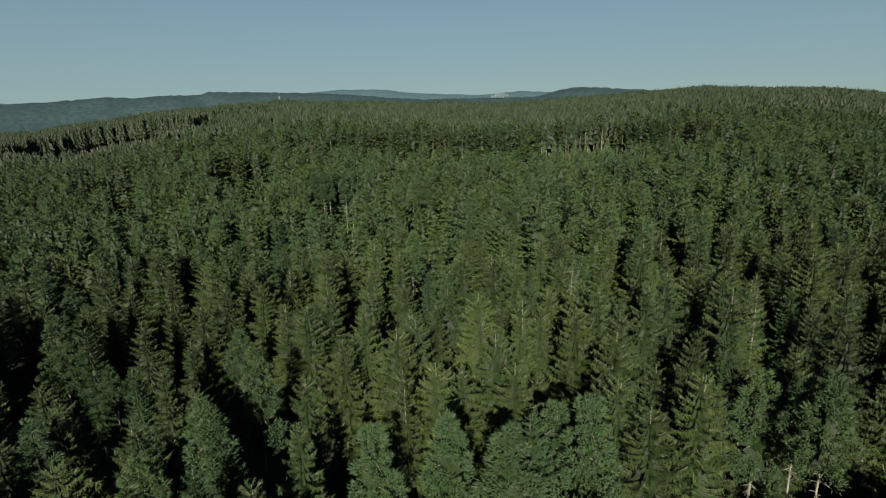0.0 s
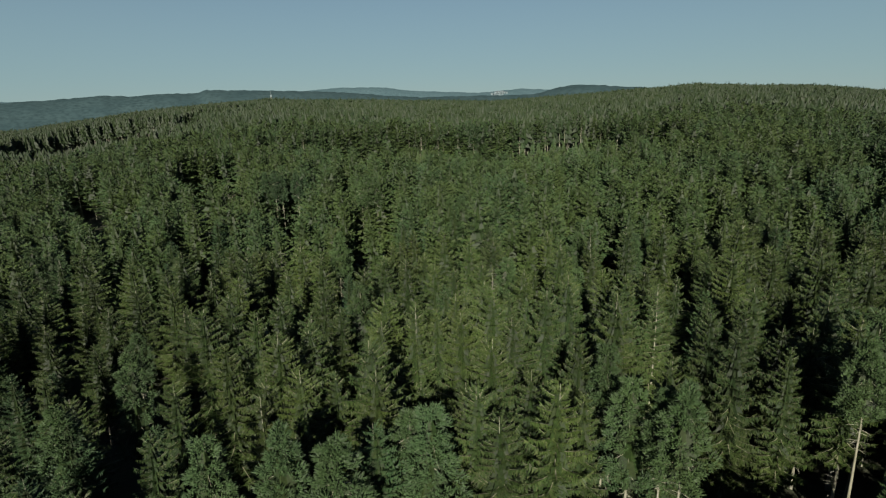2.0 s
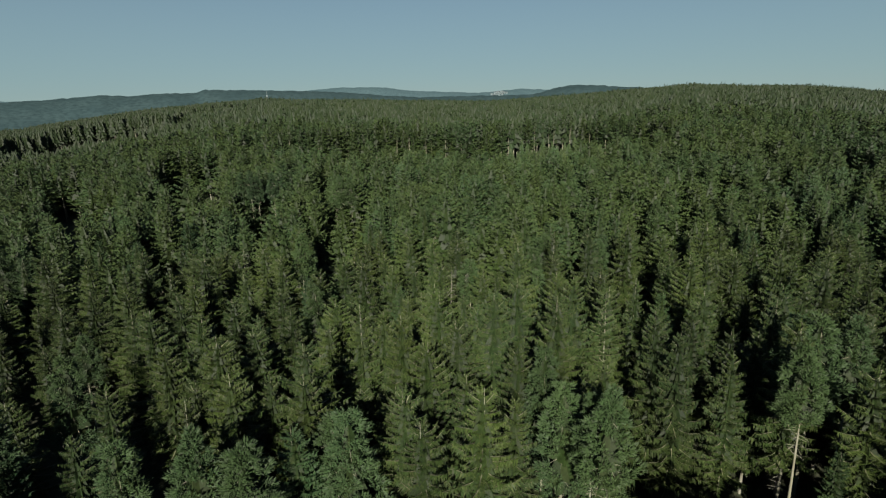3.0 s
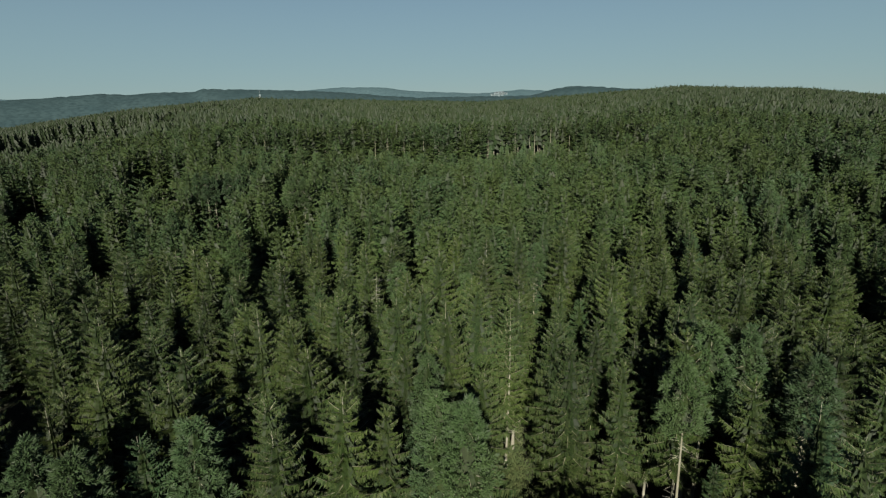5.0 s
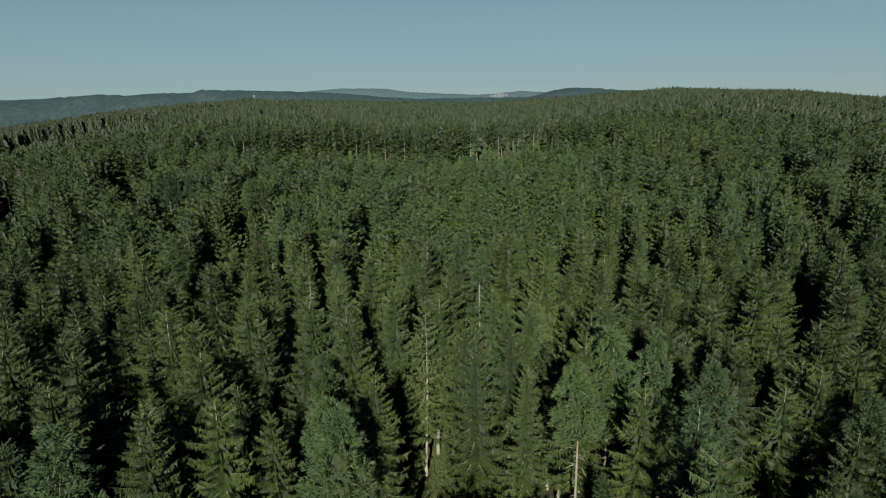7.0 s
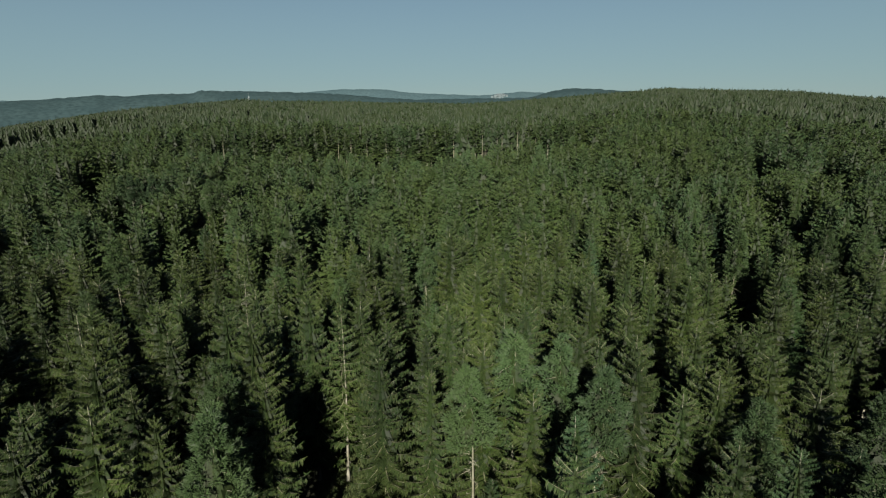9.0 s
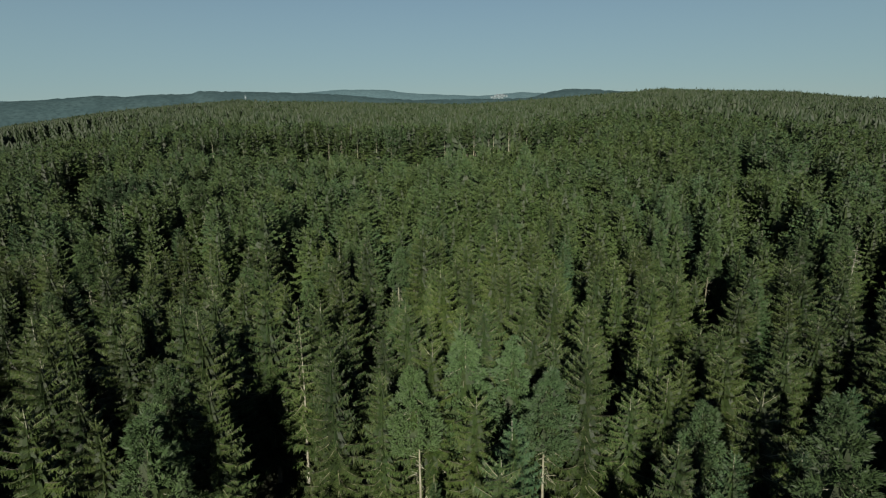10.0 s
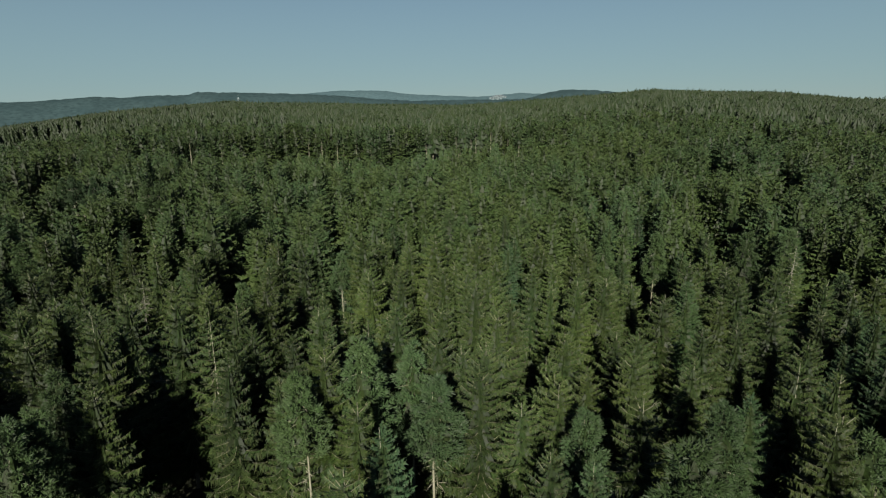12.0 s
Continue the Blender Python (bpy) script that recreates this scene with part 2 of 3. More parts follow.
def spruce_crown(rng, height, base, radius, step, arms, twigs, blunt=0.75, ragged=0.2, core=(9, 4), curtain=1.0, boughs=None):
    """Whorls of boughs that sag and turn up at the end, with curtains of twigs hung from them, round a closed heart
    coloured as shade.
    """
    V, z = [], base
    while z < height - 0.3:
        u = (z - base) / (height - base)
        r = radius * (1 - u) ** blunt * (0.78 + 0.22 * min(1, u * 4)) + 0.10
        n = max(3, int(round(arms * (0.62 + 0.5 * (1 - u)))))
        start = rng.uniform(0, 6.283)
        for k in range(n):
            q = start + 6.283 * k / n + rng.normal(0, 0.20)
            ln = r * rng.uniform(1 - 1.7 * ragged, 1 + ragged)
            zz = z + rng.uniform(-0.3, 0.3) * step
            sag = rng.uniform(0.30, 0.62) * (1 - u) - 0.55 * u ** 1.5
            lift = rng.uniform(0.24, 0.46) * (1 - 0.6 * u)
            c, s = math.cos(q), math.sin(q)

            def at(t, side=0.0, drop=0.0):
                x, y = ln * t, side
                return (x * c - y * s, x * s + y * c, zz + ln * (lift * t * t - sag * t) - drop)
            tw = twigs if ln > 1.0 else max(1, twigs // 2)
            gap = 0.86 / tw
            hang = curtain * min(0.75, 0.20 + 0.16 * ln)
            for i in range(tw):
                t0 = 0.10 + gap * (i + rng.uniform(-0.35, 0.35))
                wid = ln * (0.36 * (1 - 0.70 * t0) + 0.06)
                for sgn in (-1, 1):
                    f = rng.uniform(0.35, 1.3)
                    V += [at(t0), at(t0 + 1.12 * gap), at(t0 + gap * rng.uniform(0.7, 1.6), sgn * wid * f, hang * rng.uniform(0.05, 0.85))]
                V += [at(t0), at(t0 + 1.15 * gap), at(t0 + gap * rng.uniform(0.2, 1.0), rng.normal(0, 0.06) * ln, hang * rng.uniform(0.4, 1.45))]
            V += [at(0.88, -0.05 * ln), at(0.88, 0.05 * ln), at(1.10)]
            if boughs is not None and u < 0.93:
                w0, w1 = 0.026 + 0.008 * ln, 0.012
                p = [at(0, -w0, -0.05), at(0, w0, -0.05), at(0.45, -0.8 * w0, -0.045), at(0.45, 0.8 * w0, -0.045), at(0.92, -w1, -0.03), at(0.92, w1, -0.03)]
                boughs += [p[0], p[1], p[2], p[1], p[3], p[2], p[2], p[3], p[4], p[3], p[5], p[4]]
        z += step * (1 - 0.45 * u)
    for k in range(4):
        q = k * 1.571 + 0.4
        V += [(0.12 * math.cos(q), 0.12 * math.sin(q), height - 0.9), (0.12 * math.cos(q + 1.6), 0.12 * math.sin(q + 1.6), height - 0.9), (0, 0, height + 0.2)]
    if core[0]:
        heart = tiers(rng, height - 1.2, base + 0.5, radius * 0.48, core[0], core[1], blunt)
    else:
        heart = []
    return needles(V, heart)


def pine_crown(rng, height, base, radius, clumps, leaves, size):
    """Uneven clumps of short needle tufts round upswept limbs."""
    V, heart = [], tiers(rng, height - 1.0, base + 0.6, radius * 0.5, 6, 4, 0.6, 0.3)
    for k in range(clumps):
        u = (k + rng.uniform(0, 1)) / clumps
        z = base + (height - base) * u
        r = radius * (1 - u) ** 0.58 * (0.6 + 0.4 * min(1, u * 3.5)) + 0.10
        q, rr = k * 2.399 + rng.normal(0, 0.4), r * rng.uniform(0.5, 1.0)
        c, s = math.cos(q), math.sin(q)
        ra = (0.30 + 0.30 * (1 - u)) * radius / 2.7 * rng.uniform(0.8, 1.3)
        centre = np.array((rr * c, rr * s, z + rng.normal(0, 0.3)))
        out = np.array((c, s, 0.75)) / 1.25
        d = rng.normal(0, 1, (leaves, 3)) + 0.6 * out
        d /= np.linalg.norm(d, axis=1)[:, None]
        p = centre + d * ra * np.array((1.15, 1.15, 0.8)) * rng.uniform(0.4, 1.0, (leaves, 1))
        t = d + 0.9 * out + rng.normal(0, 0.45, (leaves, 3))
        t /= np.linalg.norm(t, axis=1)[:, None]
        w = np.cross(t, rng.normal(0, 1, (leaves, 3)))
        w /= np.linalg.norm(w, axis=1)[:, None] + 1e-6
        ln = size * rng.uniform(0.7, 1.25, (leaves, 1))
        V += np.stack([p - w * ln * 0.17, p + w * ln * 0.17, p + t * ln], 1).reshape(-1, 3).tolist()
    return needles(V, heart)


def part(name, me, parent, label=""):
    ob = new(name, me)
    ob.parent = parent
    return tagged(ob, label)


HS, HP = 26.0, 24.0            # heights at which the kinds are drawn


def spruce_thing(k):
    """Eight shapes of spruce, and a ninth, lanky and half bare."""
    rng = np.random.default_rng(100 + k)
    bare = (0.20, 0.28, 0.14, 0.32, 0.22, 0.36, 0.17, 0.26)[k % 8]
    rad = (5.4, 4.6, 4.2, 5.0, 4.5, 3.9, 5.2, 4.3)[k % 8]
    if k == 8:
        bare, rad = 0.30, 3.3
    root = new("spruce_tree")
    v, f = join([tube(*stem(rng, HS, 0.23 if k < 8 else 0.19, 8, 9, 0.16))])
    part("trunk", tri_mesh("spruce_trunk", v, f, [BARK_SPRUCE]), root)
    v, f = join(dead_twigs(rng, 30 if k < 8 else 9, 0.10 * HS, (bare + 0.12) * HS, 2.4 if k < 8 else 1.2))
    tagged(part("dead_branchwork", tri_mesh("spruce_dead_branches", v, f, [DEADWOOD]), root, "bare grey dead branches"), kind="stuff")
    wood = []
    v, f, inner = spruce_crown(rng, HS, bare * HS, rad, (1.22, 1.08, 1.30, 1.15)[k % 4], 7.8 if k < 8 else 4.8, 15 if k < 8 else 11, (0.52, 0.47, 0.56, 0.50)[k % 4], (0.20, 0.26, 0.18, 0.23)[k % 4], (16, 9) if k < 8 else (0, 0), (1.0, 0.85, 1.1, 0.95)[k % 4], wood)
    part("crown", tri_mesh("spruce_crown", v, f, [SPRUCE, INNER_SHADE], inner), root)
    tagged(part("boughwork", tri_mesh("spruce_boughs", np.array(wood), np.arange(len(wood)).reshape(-1, 3), [BOUGH]), root, "pale woody boughs that sag and turn up"), kind="stuff")
    look_of = "broad olive-green spruce with drooping feathered branches" if rad > 5.0 else "slender olive-green spruce with drooping branches" if rad < 4.15 else \
        "tall olive-green spruce with drooping feathered branches"
    return tagged(root, look_of + (" above a bare lower trunk" if bare > 0.27 else " among other conifers"), "spruce tree", "spruces of the forest")


def fir_thing(k):
    rng = np.random.default_rng(200 + k)
    bare = (0.18, 0.26, 0.22, 0.14)[k % 4]
    root = new("fir_tree")
    v, f = join([tube(*stem(rng, HS, 0.23, 8, 9, 0.14))])
    part("trunk", tri_mesh("fir_trunk", v, f, [BARK_SPRUCE]), root)
    v, f = join(dead_twigs(rng, 22, 0.10 * HS, (bare + 0.10) * HS, 2.2))
    tagged(part("dead_branchwork", tri_mesh("fir_dead_branches", v, f, [DEADWOOD]), root, "bare grey dead branches"), kind="stuff")
    v, f, inner = spruce_crown(rng, HS, bare * HS, (4.0, 3.4, 4.3, 3.7)[k % 4], 0.80, 7.4, 11, (0.50, 0.46, 0.54, 0.48)[k % 4], 0.18, (16, 9), 0.62)
    part("crown", tri_mesh("fir_crown", v, f, [FIR, INNER_SHADE], inner), root)
    return tagged(root, "dense blue-green fir with a rounded cone-shaped crown", "fir tree", "firs of the forest")


def pine_thing(k):
    rng = np.random.default_rng(300 + k)
    bare = (0.50, 0.66, 0.44, 0.60, 0.70)[k]
    root = new("pine_tree")
    v, f = join([tube(*stem(rng, HP, 0.21 if k < 4 else 0.15, 8, 9, 0.22))])
    part("trunk", tri_mesh("pine_trunk", v, f, [BARK_PINE]), root, "bare tan trunk")
    limbs = dead_twigs(rng, 14, (bare - 0.15) * HP, bare * HP, 1.4) + dead_twigs(rng, 20, bare * HP, 0.9 * HP, 1.9)
    v, f = join(limbs)
    tagged(part("limbwork", tri_mesh("pine_limbwork", v, f, [BARK_PINE]), root), kind="stuff")
    v, f, inner = pine_crown(rng, HP, bare * HP, (3.5, 3.0, 3.8, 3.2, 2.5)[k], 84, 70, 0.40)
    part("crown", tri_mesh("pine_crown", v, f, [PINE, INNER_SHADE], inner), root)
    return tagged(root, "pine with a soft blue-green crown on a bare tan trunk", "pine tree", "pines of the forest")


# ---- where the trees stand: x, y and height of those that can be told apart ----
SPRUCE_ROWS_A = [
    (71.4, 45.3, 28.2), (20.9, 51.9, 25.3), (88.2, 53.0, 24.0), (26.5, 54.6, 27.5), (-0.3, 55.0, 24.2), (18.9, 56.2, 26.3), (-4.4, 56.5, 25.4),
    (97.5, 56.8, 27.2), (7.4, 58.7, 27.4), (30.2, 58.7, 23.7), (69.8, 58.8, 25.8), (17.1, 59.6, 25.2), (-4.9, 60.3, 25.8), (-1.1, 60.5, 26.6),
    (41.0, 62.0, 26.3), (87.0, 62.8, 23.5), (90.3, 63.0, 25.4), (-16.9, 63.0, 23.6), (25.7, 63.5, 24.4), (2.0, 64.1, 24.5),
    (82.4, 64.3, 26.9), (6.3, 64.9, 28.1), (20.7, 64.9, 28.0), (65.0, 65.8, 28.5), (-31.5, 66.1, 20.0), (90.7, 66.8, 24.8), (118.3, 67.5, 26.1),
    (31.8, 68.0, 26.7), (82.7, 68.3, 27.9), (58.7, 68.3, 23.9)]
SPRUCE_ROWS_B = [
    (124.0, 68.4, 24.0), (12.2, 68.9, 20.5), (52.6, 69.9, 26.0), (37.0, 70.1, 31.5), (-6.8, 70.3, 27.0), (95.7, 70.8, 23.5), (17.2, 71.0, 29.1),
    (108.1, 71.2, 24.3), (-13.7, 71.5, 25.0), (101.3, 71.9, 24.6), (64.1, 72.6, 24.9), (77.6, 72.7, 27.0), (91.5, 74.5, 23.4), (51.5, 74.8, 26.1),
    (80.4, 74.8, 24.7), (37.4, 74.8, 28.4), (24.5, 74.9, 26.8), (17.9, 76.5, 21.2), (63.3, 77.0, 22.6), (94.0, 77.1, 25.3), (68.3, 77.3, 27.5),
    (77.3, 77.3, 25.1), (11.1, 77.4, 28.5), (-3.8, 77.5, 25.2), (-11.6, 77.6, 27.2), (85.0, 78.0, 28.1), (52.4, 78.2, 26.3), (22.3, 78.3, 30.0),
    (57.9, 78.5, 25.1), (112.7, 79.4, 25.0), (14.0, 79.6, 26.5)]
SPRUCE_ROWS_C = [
    (71.6, 80.5, 27.8), (29.5, 80.7, 29.1), (41.2, 81.0, 30.3), (101.4, 81.1, 24.1), (-11.5, 81.3, 23.9), (104.6, 81.4, 23.6),
    (-20.9, 81.7, 26.1), (61.0, 81.8, 27.6), (118.8, 82.1, 24.5), (5.9, 82.3, 23.9), (-5.1, 82.8, 24.6), (33.5, 82.9, 30.0), (-24.4, 83.2, 25.4),
    (77.4, 85.2, 26.3), (21.2, 85.5, 28.6), (-18.0, 85.6, 27.4), (87.5, 85.7, 26.9), (47.3, 85.9, 27.2), (-40.8, 86.5, 18.0), (-1.5, 86.9, 24.4),
    (82.5, 88.3, 29.0), (5.1, 88.5, 25.6), (110.6, 88.7, 26.1), (63.4, 89.7, 23.5), (41.5, 90.8, 27.9), (98.2, 91.0, 28.3), (128.5, 91.2, 18.1),
    (-41.3, 92.1, 21.9), (49.5, 94.3, 27.4), (-31.8, 95.5, 24.8)]
SPRUCE_ROWS_D = [
    (-38.7, 96.9, 24.0), (104.0, 97.1, 25.7), (-48.7, 97.5, 20.5), (65.8, 98.1, 28.2), (9.0, 98.1, 29.0), (0.7, 98.8, 26.5), (81.9, 99.7, 27.6),
    (35.5, 99.8, 30.9), (49.3, 100.5, 24.0), (-57.9, 100.6, 22.0), (105.5, 100.7, 25.6), (85.1, 100.9, 25.9), (13.1, 102.2, 26.3), (70.2, 102.3, 26.2),
    (-13.4, 102.6, 24.9), (29.8, 103.2, 25.3), (-21.7, 104.2, 27.6), (63.9, 104.3, 25.7), (-43.9, 106.4, 26.4), (121.5, 106.5, 25.2), (77.3, 106.7, 25.2),
    (11.5, 107.1, 26.6), (133.8, 107.3, 20.7), (93.6, 107.8, 23.9), (-8.5, 108.4, 26.0), (3.3, 108.9, 24.9), (74.9, 109.1, 24.5), (129.7, 110.7, 22.8),
    (51.1, 110.7, 29.8), (124.6, 110.8, 22.9), (44.3, 111.4, 24.6)]
SPRUCE_ROWS_E = [
    (142.0, 111.7, 23.0), (79.7, 112.4, 24.0), (-38.3, 114.7, 25.4), (-59.0, 115.0, 25.6), (-73.0, 115.2, 24.3), (-14.0, 116.0, 25.7), (144.5, 116.0, 22.6),
    (45.1, 116.1, 27.9), (20.4, 116.1, 26.8), (75.7, 116.3, 28.4), (88.1, 118.8, 22.1), (61.0, 119.3, 28.5), (70.1, 123.3, 24.9), (-63.2, 124.3, 23.5),
    (15.0, 126.0, 24.5), (-9.4, 126.5, 25.2), (64.3, 128.4, 24.7), (23.3, 136.4, 30.8), (109.2, 137.7, 20.0), (-55.2, 138.5, 24.1), (133.5, 139.5, 23.6),
    (-79.9, 146.9, 25.7), (67.9, 147.2, 24.5), (74.6, 158.8, 26.7), (-6.6, 165.6, 18.9), (-51.7, 171.5, 24.7), (-41.5, 174.7, 24.2)]
PINE_ROWS = [
    (5.8, 44.9, 26.9), (97.5, 45.1, 30.3), (0.4, 47.4, 27.0), (-6.9, 47.6, 26.0), (13.5, 49.8, 27.4), (38.9, 53.0, 27.6), (11.6, 54.3, 24.5),
    (38.6, 56.7, 25.4), (92.4, 57.8, 25.4), (106.9, 59.2, 25.2), (36.0, 59.7, 24.6), (77.3, 61.3, 26.8), (63.6, 61.4, 27.3), (34.6, 65.5, 26.3),
    (-24.0, 66.7, 25.5), (68.5, 68.0, 28.0), (74.4, 69.2, 26.7), (68.9, 72.0, 26.4), (-47.1, 74.0, 19.6), (-31.4, 81.6, 21.6), (0.7, 95.6, 24.9),
    (-6.2, 116.1, 27.1)]
FIR_ROWS = [
    (91.0, 48.7, 26.1), (8.8, 50.2, 25.6), (73.7, 52.8, 26.7), (100.1, 54.1, 22.5), (65.4, 56.9, 17.2), (112.4, 65.3, 23.0)]
known = [(*r, 0) for r in SPRUCE_ROWS_A + SPRUCE_ROWS_B + SPRUCE_ROWS_C + SPRUCE_ROWS_D + SPRUCE_ROWS_E] + [(*r, 1) for r in PINE_ROWS] + [(*r, 3) for r in FIR_ROWS]

# openings in the forest: centre, half sizes
GLADES = [(45.6, 54.0, 3.6, 34.0), 
    (73.5, 111.9, 3.6, 3.6), (-2.0, 94.1, 3.6, 3.6), (-17.4, 122.1, 3.6, 3.6), (80.2, 89.5, 3.6, 3.6), (29.5, 92.4, 3.6, 3.6), (35.7, 85.4, 3.6, 3.6), (-46.0, 83.4, 3.6, 3.6), (88.1, 115.4, 3.6, 3.6), (15.9, 81.7, 3.6, 3.6), (36.0, 81.6, 3.6, 3.6), (33.1, 128.2, 3.6, 3.6), (88.3, 79.9, 3.6, 3.6), (151.1, 113.4, 3.6, 3.6), (100.8, 80.5, 3.6, 3.6), (54.3, 135.2, 3.6, 3.6), (-61.8, 79.1, 3.6, 3.6), (92.6, 66.2, 3.6, 3.6), 
    (-64.0, 80.0, 4.5, 8.0), (-47.0, 80.0, 4.0, 8.0), (58.0, 52.0, 7.0, 9.0), (72.0, 80.0, 5.0, 6.0), (-30.0, 78.0, 4.0, 8.0),
    (-74.0, 221.0, 13, 40), (-98.0, 190.0, 12, 36), (-52.4, 165.0, 5, 18), (-44.1, 137.2, 5, 13), (-69.4, 281.2, 7, 24), (-135.5, 231.5, 10, 30), (185.8, 195.9, 8, 26), (164.2, 200.8, 7, 22), (130.7, 182.8, 4.5, 14), (6.6, 174.2, 3.5, 10), (143.4, 146.4, 5, 12), (130.7, 289.9, 5, 18), (222.7, 279.8, 9, 24), (-157.0, 349.4, 8, 30), (62.0, 57.0, 4.5, 7.0), (98.0, 67.0, 6.0, 6.0), (36.0, 79.0, 4.0, 5.0),
    (-7.2, 160.0, 3.2, 4.5), (-35.0, 173.0, 6.0, 5.0), (154.0, 117.0, 9.0, 10.0), (100.0, 50.0, 5.0, 6.0),
    (-59.2, 73.1, 3.7, 7.4), (-43.1, 79.0, 3.2, 6.4), (-72.4, 127.2, 3.2, 6.4), (-136.6, 250.6, 7.0, 14.0), (-126.8, 350.1, 9.1, 18.2), (-92.4, 117.0, 3.2, 6.4), (45.2, 55.3, 4.0, 7.9), (57.8, 74.4, 3.2, 6.4), (32.6, 75.6, 3.2, 6.4), (87.4, 108.8, 3.2, 6.4), (2.8, 87.1, 3.2, 6.4), (-16.7, 123.6, 3.2, 6.4), (-19.4, 110.0, 3.2, 6.4), (90.1, 61.0, 4.1, 8.2), (110.3, 95.6, 3.2, 6.4), (73.7, 76.8, 3.2, 6.4), (91.9, 91.4, 3.2, 6.4), (42.8, 71.8, 3.2, 6.4), (37.3, 118.8, 3.2, 6.4), (18.1, 77.7, 3.2, 6.4), (28.7, 101.2, 3.2, 6.4), (150.0, 113.1, 3.2, 6.4), (113.0, 74.1, 3.2, 6.4), (99.4, 67.8, 3.2, 6.4), (139.0, 101.9, 3.2, 6.4)]
# younger, lower stands: centre, half sizes, height
PLANTATIONS = [(-28.0, 160.0, 5.5, 19.0, 11.0), (-3.0, 148.0, 6.5, 18.0, 9.0), (-262.0, 470.0, 75.0, 125.0, 5.0), (-195.0, 570.0, 40.0, 70.0, 6.0), (-150.0, 725.0, 34.0, 55.0, 6.0), (330.0, 640.0, 30.0, 60.0, 8.0)]


def inside(x, y, c):
    """Whether a place lies in an oval; its second half size runs away from the flight."""
    dx, dy = c[0] - CX, c[1] - CY
    n = math.hypot(dx, dy)
    dx, dy = dx / n, dy / n
    along, across = (x - c[0]) * dx + (y - c[1]) * dy, (x - c[0]) * dy - (y - c[1]) * dx
    return (across / c[2]) ** 2 + (along / c[3]) ** 2 < 1


rng = np.random.default_rng(11)
thin = np.random.default_rng(3)
near_known = np.array([(k[0], k[1]) for k in known])


def spread(d0, d1, gap):
    """Jittered places in the part of the forest that lies between two distances from the flight."""
    out = []
    for gy in np.arange(-75 if d0 == 0 else -24, d1 + gap, gap * 0.9):
        lo, hi = -26 - 0.80 * max(gy, 0), 108 + 0.80 * max(gy, 0)
        row = np.arange(lo, hi, gap) + rng.uniform(0, gap)
        xs, ys = row + rng.uniform(-0.42, 0.42, len(row)) * gap, gy + rng.uniform(-0.42, 0.42, len(row)) * gap
        dd = np.hypot(xs - np.clip(xs, 0, 80), ys - 3)
        for x, y, d in zip(xs, ys, dd):
            if d0 <= d < d1:
                out.append((x, y, d))
    return out


EDGE_X = [-75, -58, -36, -15, 0, 25, 40, 60, 85, 105, 119, 135]
EDGE_Y = [300, 312, 318, 338, 348, 340, 334, 362, 382, 372, 336, 322]


def stand_edge(x):
    """Where the old stand begins behind the young growth."""
    return float(np.interp(x, EDGE_X, EDGE_Y))


def stand_height(x, y):
    if -60 < x < 132 and y < stand_edge(x) - 2:
        start = 246 + 14 * noise.noise(Vector((x * 0.03, 2.0, 7.0))) + 0.35 * max(0.0, x - 100) + 0.5 * max(0.0, -40 - x)
        if y > start:
            return (5.5 + 9.0 * max(0.0, 1 - (y - start) / 40)) * rng.uniform(0.75, 1.25)
    for c in PLANTATIONS:
        if inside(x, y, c):
            return c[4] * rng.uniform(0.7, 1.2)
    big = noise.noise(Vector((x * 0.012, y * 0.012, 3.0))) + 0.6 * noise.noise(Vector((x * 0.04, y * 0.04, 5.0)))
    calm = 0.22 if math.hypot(x - CX, y - CY) > 430 else 1.0
    return 25.0 + calm * (3.2 * big + rng.normal(0, 1.3))


def pine_share(x, y):
    return 0.09 + 0.36 * max(0.0, noise.noise(Vector((x * 0.02, y * 0.02, 9.0))))


def kind_at(x, y):
    p, q = pine_share(x, y), rng.random()
    return 1 if q < p else 3 if q < p + 0.10 + 0.5 * max(0.0, noise.noise(Vector((x * 0.025, y * 0.025, 4.0)))) else 0


trees = []                      # x, y, height, kind (0 spruce, 1 pine), distance
for x, y, h, kind in known:
    trees.append((x, y, h, kind, math.hypot(x - min(max(x, 0), 80), y - 3)))
for x, y, d in spread(0, 150, 7.2):
    if any(inside(x, y, g) for g in GLADES):
        continue
    if np.min(np.hypot(near_known[:, 0] - x, near_known[:, 1] - y)) < (6.2 if 40 < y < 80 else 5.4):
        continue
    row = (x, y, min(stand_height(x, y) - 1.0, 25.5 if y > 52 else 22.0), kind_at(x, y), d)
    if 38 < y < 80 and -14 < x < 104 and thin.random() < (0.85 if y < 62 else 0.75):
        continue
    trees.append(row)
trees.sort(key=lambda t: t[4] + (200 if t[1] < 30 else 0))

spruces, pines, firs, rest = [], [], [], []
for t in trees:
    if t[3] == 0 and len(spruces) < 300:
        spruces.append(t)
    elif t[3] == 1 and len(pines) < 160:
        pines.append(t)
    elif t[3] == 3 and len(firs) < 240:
        firs.append(t)
    else:
        rest.append((*t[:3], t[3] % 3, t[4]))


